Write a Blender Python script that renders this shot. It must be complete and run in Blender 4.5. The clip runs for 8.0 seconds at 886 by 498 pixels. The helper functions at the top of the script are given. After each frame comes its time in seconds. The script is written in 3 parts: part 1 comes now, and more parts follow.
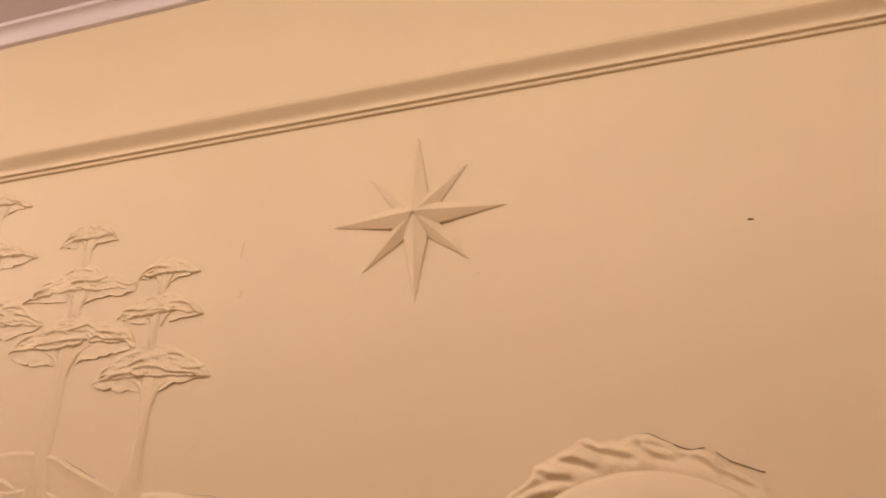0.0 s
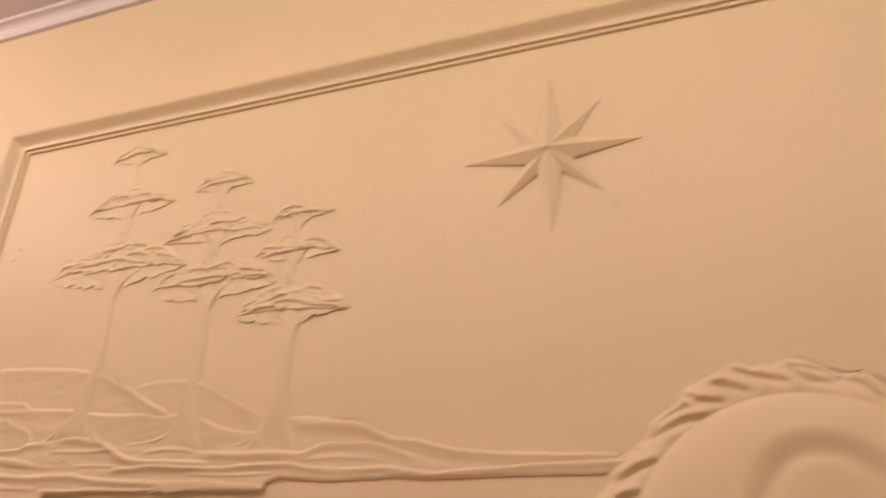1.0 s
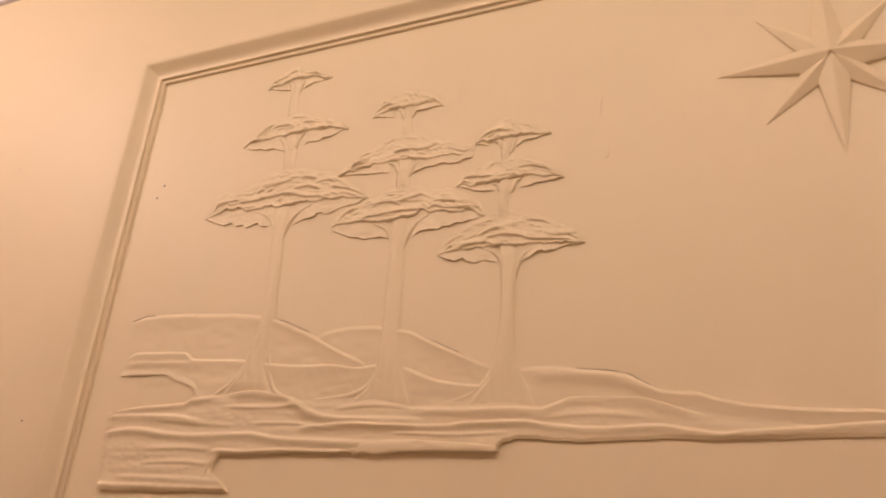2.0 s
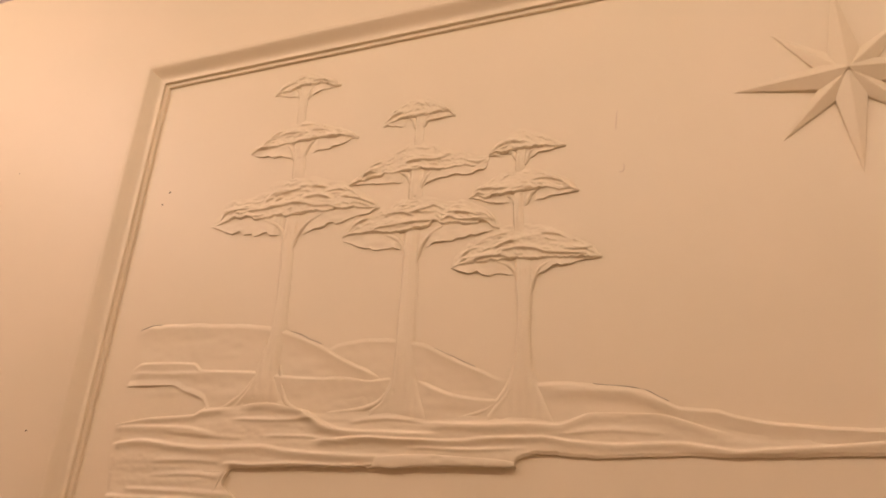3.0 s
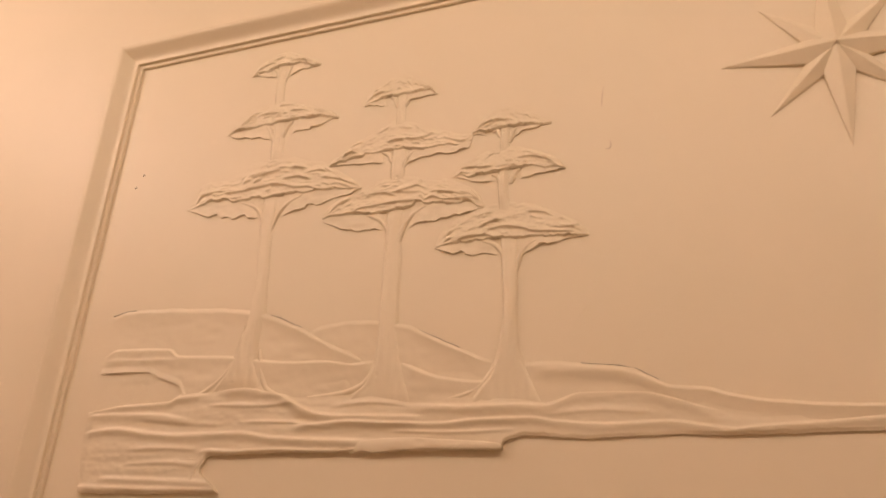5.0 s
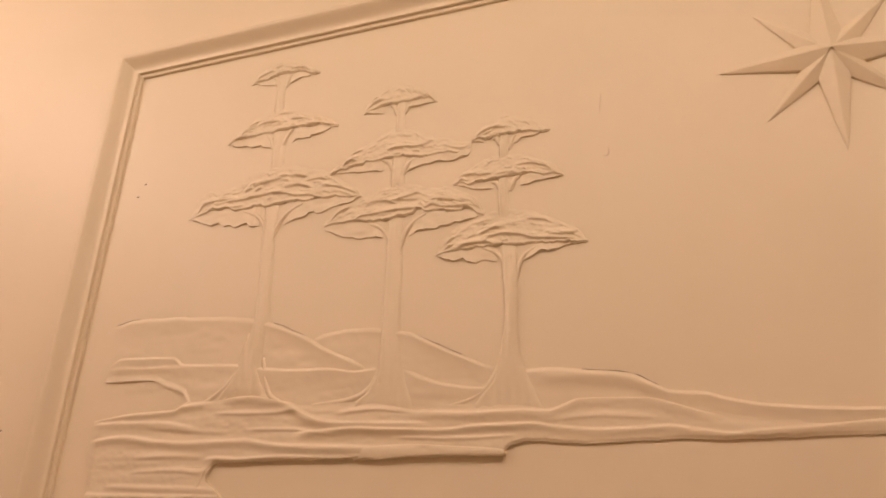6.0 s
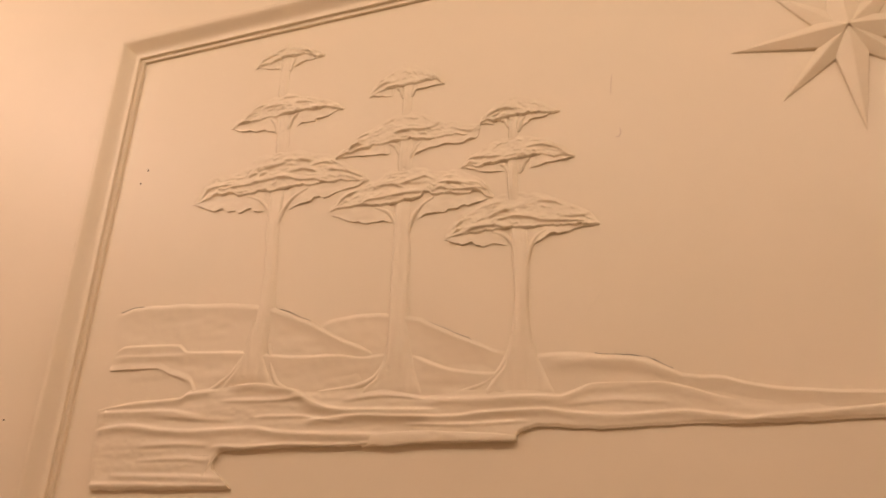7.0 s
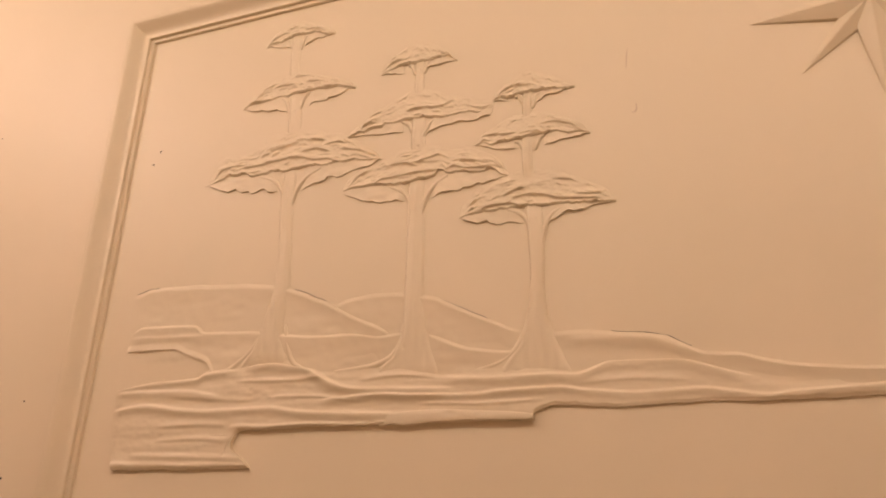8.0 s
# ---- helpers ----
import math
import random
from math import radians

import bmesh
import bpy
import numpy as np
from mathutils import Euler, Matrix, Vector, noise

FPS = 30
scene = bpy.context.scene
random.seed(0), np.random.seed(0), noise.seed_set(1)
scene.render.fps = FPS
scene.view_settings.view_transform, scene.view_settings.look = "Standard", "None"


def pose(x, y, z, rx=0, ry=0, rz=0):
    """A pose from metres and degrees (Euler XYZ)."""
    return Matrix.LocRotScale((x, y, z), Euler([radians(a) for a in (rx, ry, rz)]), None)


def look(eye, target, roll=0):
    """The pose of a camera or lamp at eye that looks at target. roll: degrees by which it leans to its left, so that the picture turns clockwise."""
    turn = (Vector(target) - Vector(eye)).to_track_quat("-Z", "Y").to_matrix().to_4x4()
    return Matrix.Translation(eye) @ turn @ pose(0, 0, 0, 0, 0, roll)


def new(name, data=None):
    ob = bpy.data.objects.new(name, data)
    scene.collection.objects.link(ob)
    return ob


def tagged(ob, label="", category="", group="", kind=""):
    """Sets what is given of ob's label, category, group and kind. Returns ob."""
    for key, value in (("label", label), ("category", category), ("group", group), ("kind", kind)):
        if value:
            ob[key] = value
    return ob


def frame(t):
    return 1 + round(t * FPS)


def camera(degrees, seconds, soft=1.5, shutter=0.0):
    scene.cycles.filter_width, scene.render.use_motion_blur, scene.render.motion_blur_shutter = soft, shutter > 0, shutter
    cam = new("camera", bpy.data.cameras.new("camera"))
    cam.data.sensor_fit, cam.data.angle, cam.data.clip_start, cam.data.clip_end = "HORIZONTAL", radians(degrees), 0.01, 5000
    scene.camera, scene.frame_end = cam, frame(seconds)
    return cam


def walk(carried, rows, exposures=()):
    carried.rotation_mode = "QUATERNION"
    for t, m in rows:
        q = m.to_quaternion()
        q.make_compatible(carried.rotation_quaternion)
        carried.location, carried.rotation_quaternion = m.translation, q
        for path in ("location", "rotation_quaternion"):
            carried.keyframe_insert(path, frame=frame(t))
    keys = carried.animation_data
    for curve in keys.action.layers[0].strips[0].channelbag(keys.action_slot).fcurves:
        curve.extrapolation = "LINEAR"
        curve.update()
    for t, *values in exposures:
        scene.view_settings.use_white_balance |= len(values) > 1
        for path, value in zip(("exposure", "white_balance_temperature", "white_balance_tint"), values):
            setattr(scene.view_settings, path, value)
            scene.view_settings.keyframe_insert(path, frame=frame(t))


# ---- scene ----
cam = camera(59.5, 8.0, soft=1.8, shutter=0.5)
PATH = [
    (0, (2.646, -1.726, 1.392), (2.118, -0.022, 2.296), 0.6),
    (0.3, (2.653, -1.702, 1.398), (2.094, 0.001, 2.286), 0.8),
    (0.5, (2.639, -1.696, 1.378), (2.058, 0.003, 2.257), 1.2),
    (0.8, (2.576, -1.733, 1.334), (1.932, -0.042, 2.188), 2.0),
    (1, (2.458, -1.774, 1.27), (1.774, -0.096, 2.115), 2.6),
    (1.2, (2.311, -1.779, 1.237), (1.606, -0.104, 2.071), 3.0),
    (1.5, (2.118, -1.725, 1.203), (1.39, -0.05, 2.016), 3.4),
    (1.7, (1.975, -1.676, 1.201), (1.236, -0.011, 2.027), 3.8),
    (2, (1.834, -1.646, 1.243), (1.09, 0.024, 2.053), 4.0),
    (2.2, (1.82, -1.642, 1.256), (1.075, 0.024, 2.075), 4.3),
    (3.3, (1.75, -1.695, 1.289), (1.06, 0.006, 2.082), 3.5),
    (3.5, (1.747, -1.687, 1.278), (1.068, 0.018, 2.073), 3.4),
    (4, (1.744, -1.675, 1.273), (1.08, 0.037, 2.065), 3.0),
    (4.5, (1.738, -1.644, 1.267), (1.081, 0.073, 2.054), 2.7),
    (4.7, (1.731, -1.626, 1.253), (1.075, 0.085, 2.055), 2.9),
    (5.8, (1.746, -1.666, 1.288), (1.089, 0.055, 2.067), 2.1),
    (6, (1.738, -1.662, 1.277), (1.083, 0.056, 2.066), 2.1),
    (6.5, (1.72, -1.648, 1.273), (1.06, 0.071, 2.054), 2.1),
    (7, (1.708, -1.631, 1.269), (1.048, 0.092, 2.041), 1.9),
    (7.5, (1.702, -1.621, 1.271), (1.028, 0.108, 2.018), 1.8),
    (8, (1.698, -1.628, 1.277), (1.004, 0.106, 1.992), 1.6),
]
walk(cam, [(t, look(eye, target, roll)) for t, eye, target, roll in PATH], exposures=((0, -0.01), (0.8, -0.01), (1.8, -0.05), (8, -0.05)))

# ---- light ----
world = bpy.data.worlds.new("room_air")
scene.world = world
world.use_nodes = True
world.node_tree.nodes["Background"].inputs["Color"].default_value = (1.0, 0.82, 0.66, 1)
world.node_tree.nodes["Background"].inputs["Strength"].default_value = 0.02


def overhead_lamp(name, place, radius, watts, colour):
    data = bpy.data.lights.new(name, "POINT")
    data.shadow_soft_size, data.energy, data.color = radius, watts, colour
    ob = new(name, data)
    ob.location = place
    return ob


WARM = (1.0, 0.79, 0.60)
# unseen lamps assumed under the ceiling; watts and the west tint fit wall tone
for x, y, watts in ((-1.35, -1.36, 56), (0.05, -1.84, 29), (1.35, -1.84, 31), (2.65, -1.84, 32), (3.95, -1.84, 25)):
    overhead_lamp("room_lamp", (x, y, 3.29), 0.10, watts, WARM if x > -1 else (1.0, 0.745, 0.600))
scene.view_settings.exposure = 0.0


# ---- materials ----
def paint(name, colour, dark, rough=0.52, bump=0.09, mottle=0.5):
    """Emulsion paint on plaster: slow drifts of tone, fine roller grain, shallow unevenness."""
    mat = bpy.data.materials.new(name)
    mat.use_nodes = True
    nodes, links = mat.node_tree.nodes, mat.node_tree.links
    bsdf = nodes["Principled BSDF"]
    where = nodes.new("ShaderNodeNewGeometry")
    slow = nodes.new("ShaderNodeTexNoise")
    slow.inputs["Scale"].default_value, slow.inputs["Detail"].default_value = 2.3, 5
    fine = nodes.new("ShaderNodeTexNoise")
    fine.inputs["Scale"].default_value, fine.inputs["Detail"].default_value = 420, 3
    mid = nodes.new("ShaderNodeTexNoise")
    mid.inputs["Scale"].default_value, mid.inputs["Detail"].default_value = 34, 4
    for tex in (slow, fine, mid):
        links.new(where.outputs["Position"], tex.inputs["Vector"])
    ramp = nodes.new("ShaderNodeValToRGB")
    ramp.color_ramp.elements[0].position, ramp.color_ramp.elements[1].position = 0.5 - mottle / 2, 0.5 + mottle / 2
    ramp.color_ramp.elements[0].color, ramp.color_ramp.elements[1].color = (*dark, 1), (*colour, 1)
    links.new(slow.outputs["Fac"], ramp.inputs["Fac"])
    links.new(ramp.outputs["Color"], bsdf.inputs["Base Color"])
    add = nodes.new("ShaderNodeMath")
    add.operation = "MULTIPLY_ADD"
    add.inputs[1].default_value = 3.0
    links.new(mid.outputs["Fac"], add.inputs[0])
    links.new(fine.outputs["Fac"], add.inputs[2])
    relief = nodes.new("ShaderNodeBump")
    relief.inputs["Strength"].default_value, relief.inputs["Distance"].default_value = bump, 0.0012
    links.new(add.outputs["Value"], relief.inputs["Height"])
    links.new(relief.outputs["Normal"], bsdf.inputs["Normal"])
    gloss = nodes.new("ShaderNodeMapRange")
    gloss.inputs["To Min"].default_value, gloss.inputs["To Max"].default_value = rough - 0.08, rough + 0.1
    links.new(mid.outputs["Fac"], gloss.inputs["Value"])
    links.new(gloss.outputs["Result"], bsdf.inputs["Roughness"])
    return mat


CREAM = paint("cream_wall_paint", (0.742, 0.614, 0.447), (0.708, 0.597, 0.426))
WHITE = paint("pale_lilac_ceiling_paint", (0.70, 0.64, 0.71), (0.67, 0.61, 0.68))
CHIP = paint("bare_chip", (0.13, 0.085, 0.05), (0.07, 0.045, 0.03), 0.85, 0.3)
CRACK = paint("hairline_crack", (0.66, 0.53, 0.40), (0.60, 0.47, 0.35), 0.85, 0.2)
# assumed colour for the unseen floor, set by the bounce it gives
FLOOR = paint("unseen_floor_bounce", (0.50, 0.43, 0.345), (0.41, 0.35, 0.28), 0.35, 0.05)


# ---- mesh helpers ----
def curve(t, *pts):
    """A smooth line through control points (position, value), level beyond its ends."""
    a = np.array(pts, float)
    x, y = a[:, 0], a[:, 1]
    d = np.diff(y) / np.diff(x)
    m = np.zeros(len(x))
    for i in range(1, len(x) - 1):
        if d[i - 1] * d[i] > 0:
            m[i] = 2 * d[i - 1] * d[i] / (d[i - 1] + d[i])
    t = np.clip(np.asarray(t, float), x[0], x[-1])
    i = np.clip(np.searchsorted(x, t) - 1, 0, len(x) - 2)
    h = x[i + 1] - x[i]
    s = (t - x[i]) / h
    return ((1 + 2 * s) * (1 - s) ** 2 * y[i] + s * (1 - s) ** 2 * h * m[i]
            + s * s * (3 - 2 * s) * y[i + 1] + s * s * (s - 1) * h * m[i + 1])


TABLE = np.random.RandomState(7).rand(256, 256)


def grain(x, y, seed=0):
    """Smooth noise in -1..1 on arrays."""
    x, y = np.broadcast_arrays(np.asarray(x, float) + 37.7 * seed, np.asarray(y, float) + 11.3 * seed)
    i, j = np.floor(x).astype(int), np.floor(y).astype(int)
    u, v = x - i, y - j
    u, v = u * u * (3 - 2 * u), v * v * (3 - 2 * v)
    at = lambda a, b: TABLE[a % 256, b % 256]
    return 2 * ((at(i, j) * (1 - u) + at(i + 1, j) * u) * (1 - v) + (at(i, j + 1) * (1 - u) + at(i + 1, j + 1) * u) * v) - 1


def step(a, b, x):
    s = np.clip((x - a) / (b - a), 0, 1)
    return s * s * (3 - 2 * s)


DEPTH = 0.85  # how far the modelled heights stand out of the wall


def from_sheets(name, sheets, material):
    """One mesh from raised sheets on the wall's face: arrays of x, z and height, each with its edge carried back into the wall."""
    verts, faces, smooth = [], [], []
    for X, Z, H in sheets:
        H = H * DEPTH
        n, m = X.shape
        base = len(verts)
        verts += np.stack([X, -H, Z], -1).reshape(-1, 3).tolist()
        number = base + np.arange(n * m).reshape(n, m)
        quads = np.stack([number[:-1, :-1], number[1:, :-1], number[1:, 1:], number[:-1, 1:]], -1).reshape(-1, 4)
        faces += quads.tolist()
        smooth += [True] * len(quads)
        ring = np.concatenate([number[:, 0], number[-1, 1:], number[-2::-1, -1], number[0, -2:0:-1]]) - base
        flat = np.stack([X, -H, Z], -1).reshape(-1, 3)[ring]
        start, k = len(verts), len(ring)
        verts += flat.tolist()
        back = flat.copy()
        back[:, 1] = 0.004
        verts += back.tolist()
        for i in range(k):
            j = (i + 1) % k
            faces.append((start + i, start + k + i, start + k + j, start + j))
            smooth.append(True)
    mesh = bpy.data.meshes.new(name)
    mesh.from_pydata(verts, [], faces)
    mesh.polygons.foreach_set("use_smooth", smooth)
    mesh.materials.append(material)
    mesh.update()
    return mesh


def relief(name, sheets, parent=None, label="", material=None):
    ob = new(name, from_sheets(name, sheets, material or CREAM))
    ob.parent = parent
    return tagged(ob, label)


def part(name, bm, material, parent, label=""):
    bmesh.ops.recalc_face_normals(bm, faces=bm.faces)
    mesh = bpy.data.meshes.new(name)
    bm.to_mesh(mesh)
    bm.free()
    mesh.materials.append(material)
    ob = new(name, mesh)
    ob.parent = parent
    return tagged(ob, label)


def box(bm, a, b):
    m = Matrix.Translation([(p + q) / 2 for p, q in zip(a, b)]) @ Matrix.Diagonal([q - p for p, q in zip(a, b)] + [1])
    bmesh.ops.create_cube(bm, size=1, matrix=m)


def slab(name, a, b, material, label, category):
    bm = bmesh.new()
    box(bm, a, b)
    ob = part(name, bm, material, None)
    return tagged(ob, label, category, kind="structure")


def ribbon(pts, height, n=70, q=11, square=2.0, round_off=0.5):
    """A rounded raised band along points (x, z, half width); height: control points along it, 0 to 1."""
    a = np.array(pts, float)
    length = np.concatenate([[0], np.cumsum(np.hypot(np.diff(a[:, 0]), np.diff(a[:, 1])))])
    s = np.linspace(0, 1, n)
    px, pz, w = (curve(s, *zip(length / length[-1], a[:, k])) for k in range(3))
    dx, dz = np.gradient(px), np.gradient(pz)
    k = np.hypot(dx, dz) + 1e-9
    side = np.sin(np.linspace(-1, 1, q) * math.pi / 2)
    X = px[:, None] + (dz / k * w)[:, None] * side
    Z = pz[:, None] - (dx / k * w)[:, None] * side
    H = curve(s, *height)[:, None] * np.clip(1 - np.abs(side) ** square, 0, 1) ** round_off + 0.0008
    return X, Z, H


def ridge(X, Z, a, up, down, *pts):
    """A swelling along a line over the sheet, with its own width above and below the line, fading at its ends."""
    d = Z - curve(X, *pts)
    fade = step(pts[0][0] - 0.01, pts[0][0] + 0.05, X) * (1 - step(pts[-1][0] - 0.06, pts[-1][0] + 0.01, X))
    return a * fade * np.exp(-(d / np.where(d > 0, up, down)) ** 2)


def field(x0, x1, top, bottom, nx, nz):
    X = np.repeat(np.linspace(x0, x1, nx)[:, None], nz, 1)
    v = np.linspace(0, 1, nz)[None, :]
    lo, hi = bottom(X[:, :1]), top(X[:, :1])
    return X, lo + (hi - lo) * v, v + 0 * X


# ---- room ----
EAST, WEST, SOUTH, HIGH = 5.2, -3.6, -5.6, 3.49
slab("wall_north", (WEST - 0.15, 0.0, 0.0), (EAST + 0.15, 0.16, HIGH + 0.1), CREAM, "smooth cream painted plaster wall carrying the relief panel", "wall")
# these three walls stay out of view, added to bounce light onto the relief
slab("bounce_wall_south", (WEST - 0.15, SOUTH - 0.15, 0.0), (EAST + 0.15, SOUTH, HIGH + 0.1), CREAM, "unseen plain cream wall added across the room to bounce light", "wall")
slab("bounce_wall_west", (WEST - 0.15, SOUTH, 0.0), (WEST, 0.0, HIGH + 0.1), CREAM, "unseen plain cream end wall added to bounce light", "wall")
slab("bounce_wall_east", (EAST, SOUTH, 0.0), (EAST + 0.15, 0.0, HIGH + 0.1), CREAM, "unseen plain cream end wall added to bounce light", "wall")
# floor lies out of view, added as a bounce surface below the relief
slab("floor", (WEST - 0.15, SOUTH - 0.15, -0.12), (EAST + 0.15, 0.16, 0.0), FLOOR, "unseen brown floor added to bounce light up the wall", "floor")
slab("ceiling", (WEST - 0.15, SOUTH - 0.15, HIGH), (EAST + 0.15, 0.0, HIGH + 0.12), WHITE, "flat pale lilac painted ceiling above the relief wall", "ceiling")


def sweep(name, profile, a, b, cut_a, cut_b, along, material, parent=None, label=""):
    """A moulding of the given profile (across, depth) from a to b along 'x' or 'z'; the cuts slant its ends by the across-distance, for mitres."""
    bm = bmesh.new()
    n = 60
    rows = []
    for i in range(n + 1):
        row = []
        for across, depth in profile:
            lo, hi = a + cut_a * across, b + cut_b * across
            at = lo + (hi - lo) * i / n
            row.append(bm.verts.new(along(at, across, depth)))
        rows.append(row)
    for r, s in zip(rows, rows[1:]):
        for i in range(len(r)):
            j = (i + 1) % len(r)
            bm.faces.new((r[i], r[j], s[j], s[i])).smooth = False
    bm.faces.new(rows[0])
    bm.faces.new(rows[-1])
    return part(name, bm, material, parent, label)


# cornice: a short soffit, a hollow cove curving out to the room, a small fillet under the ceiling
CORNICE = ([(0.0, -0.004), (0.0, 0.018), (0.003, 0.021)] + [(0.003 + 0.045 * math.sin(radians(a)), 0.021 + 0.036 * (1 - math.cos(radians(a)))) for a in range(10, 90, 10)]
           + [(0.0485, 0.060), (0.0500, 0.0645), (0.0655, 0.066), (0.0655, -0.004)])
cornice = sweep("trim", CORNICE, WEST, EAST, 0, 0, lambda t, c, d: (t, -d, HIGH - 0.066 + c), WHITE)
tagged(cornice, "pale lilac painted coved plaster cornice along the ceiling", "cornice", kind="structure")

# ---- picture-frame moulding round the relief ----
# profile across the moulding, from the inner step (0) to the outer edge
# a hollow that turns over into a rounded outer bead
COVE = [(0.0150 + 0.0460 * k / 24, 0.0208 + 0.0337 * (k / 24) ** 2.6 * (3.6 - 2.6 * k / 24)) for k in range(25)]
FRAME = [(-0.003, -0.004), (-0.003, 0.0005), (-0.0024, 0.0085), (-0.0008, 0.0100), (0.0074, 0.0102), (0.0092, 0.0104), (0.0096, 0.0190), (0.0110, 0.0205)] + COVE + [
         (0.0640, 0.0546), (0.0648, 0.0538), (0.0655, 0.0538), (0.0664, 0.0547), (0.0688, 0.0543), (0.0702, 0.0525), (0.0740, 0.0300), (0.0790, 0.0120), (0.0830, 0.0040), (0.0900, 0.0015), (0.0920, -0.004)]
X0, X1, Z0, Z1 = 0.017, 3.88, 0.62, 2.783
frame_thing = tagged(new("panel_moulding"), "cream painted plaster moulding framing the wall relief", "moulding", kind="structure")
sweep("top_rail", FRAME, X0, X1, -1, 1, lambda t, c, d: (t, -d, Z1 + c), CREAM, frame_thing)
sweep("bottom_rail", FRAME, X0, X1, -1, 1, lambda t, c, d: (t, -d, Z0 - c), CREAM, frame_thing)
sweep("stile", FRAME, Z0, Z1, -1, 1, lambda t, c, d: (X0 - c, -d, t), CREAM, frame_thing)
sweep("stile", FRAME, Z0, Z1, -1, 1, lambda t, c, d: (X1 + c, -d, t), CREAM, frame_thing)

# ---- eight-pointed star ----
STAR = (2.036, 2.415)
star = tagged(new("star_relief"), "cream painted eight-pointed plaster star with ridged rays", "star")
star.location = (STAR[0], 0, STAR[1])


def ray(name, angle, length, shoulder, half, peak, edge, tip_height):
    """One faceted ray: a ridge from the star's heart to the tip, two slopes and a thin upright edge."""
    bm = bmesh.new()
    c, s = math.cos(radians(angle)), math.sin(radians(angle))
    at = lambda r, w, h: bm.verts.new((r * c - w * s, -h, r * s + w * c))
    heart, tip = at(0, 0, peak), at(length, 0, tip_height)
    left, right = at(shoulder, half, edge), at(shoulder, -half, edge)
    low = [at(r, w, -0.004) for r, w in ((length * 1.004, 0), (shoulder, half * 1.02), (0, 0), (shoulder, -half * 1.02))]
    ridge_edge = bm.edges.new((heart, tip))
    for f in ((heart, tip, left), (heart, right, tip), (tip, low[0], low[1], left), (right, low[3], low[0], tip), (left, low[1], low[2], heart), (heart, low[2], low[3], right)):
        bm.faces.new(f)
    bmesh.ops.recalc_face_normals(bm, faces=bm.faces)
    rims = [e for e in bm.edges if tip in e.verts and (left in e.verts or right in e.verts)]
    bmesh.ops.bevel(bm, geom=[ridge_edge] + rims, offset=0.0013, segments=2, affect="EDGES")
    return part(name, bm, CREAM, star)


for k in range(4):
    ray("long_ray", 90 * k, (0.252, 0.262, 0.246, 0.254)[k], 0.0365 if k % 2 == 0 else 0.0375, 0.0365 if k % 2 == 0 else 0.0375, (0.038, 0.036, 0.038, 0.032)[k], 0.010, 0.002)
for k in range(4):
    ray("short_ray", 45 + 90 * k, (0.206, 0.211, 0.215, 0.212)[k], 0.066, 0.0250, (0.033, 0.024, 0.031, 0.033)[k], 0.006, 0.002)

# ---- landscape ----
land = tagged(new("landscape_relief"), "cream painted plaster relief of hills and layered ground", "relief")


def hill(x0, x1, top, bottom, thick, seed, nx=150, nz=50, fall=0.030):
    X, Z, v = field(x0, x1, top, bottom, nx, nz)
    below = top(X) - Z
    full = thick * (0.95 + 0.35 * grain(X * 6, 0, seed + 30))
    H = full * (0.05 + 0.95 * step(-0.003, 0.010, below)) * (0.20 + 0.80 * np.exp(-np.maximum(below - 0.009, 0) / (fall * (1 + 0.4 * grain(X * 5, 2, seed)))))
    H = H + (0.0022 * grain(X * 8, Z * 24, seed) + 0.0010 * grain(X * 22, Z * 60, seed + 4)) * step(0.01, 0.05, below) + 0.0004 * grain(X * 60, Z * 60, seed)
    ends = step(x0, x0 + 0.06, X) * (1 - step(x1 - 0.06, x1, X))
    return X, Z, np.maximum(H, 0.0016 + 0.0007 * seed) * (0.06 + 0.94 * ends)


top_far = lambda x: curve(x, (0.105, 1.912), (0.182, 1.926), (0.251, 1.926), (0.40, 1.918), (0.547, 1.904), (0.63, 1.884), (0.728, 1.846), (0.807, 1.805), (0.883, 1.768), (0.93, 1.752)) + 0.0015 * grain(x * 40, 0, 3)
relief("hill", [hill(0.11, 0.93, top_far, lambda x: 1.63 + 0 * x, 0.0105, 1)], land)
top_round = lambda x: curve(x, (0.74, 1.822), (0.763, 1.833), (0.819, 1.846), (0.88, 1.850), (0.945, 1.845), (1.023, 1.830), (1.099, 1.795), (1.172, 1.760), (1.25, 1.734)) + 0.0015 * grain(x * 45, 0, 5)
relief("hill", [hill(0.745, 1.25, top_round, lambda x: 1.63 + 0 * x, 0.0105, 2)], land)
top_near = lambda x: curve(x, (0.11, 1.799), (0.168, 1.817), (0.25, 1.816), (0.343, 1.811), (0.376, 1.791), (0.531, 1.781), (0.646, 1.764), (0.722, 1.757), (0.819, 1.755), (0.898, 1.745), (0.98, 1.752))
under_near = lambda x: curve(x, (0.11, 1.749), (0.283, 1.747), (0.325, 1.730), (0.395, 1.704), (0.43, 1.66), (0.98, 1.64))
X, Z, H = hill(0.125, 0.98, top_near, under_near, 0.013, 3, 190, 60, 0.062)
H = H + ridge(X, Z, 0.0025, 0.006, 0.012, (0.122, 1.783), (0.294, 1.778), (0.407, 1.776)) + 0.004 * (1 - step(0, 0.02, Z - under_near(X)))
relief("hill", [(X, Z, H)], land)
top_bank = lambda x: curve(x, (1.00, 1.755), (1.018, 1.743), (1.063, 1.721), (1.121, 1.701), (1.212, 1.690), (1.27, 1.690))
relief("hill", [hill(1.0, 1.27, top_bank, lambda x: 1.62 + 0 * x, 0.0125, 4, 80, 40, 0.055)], land)
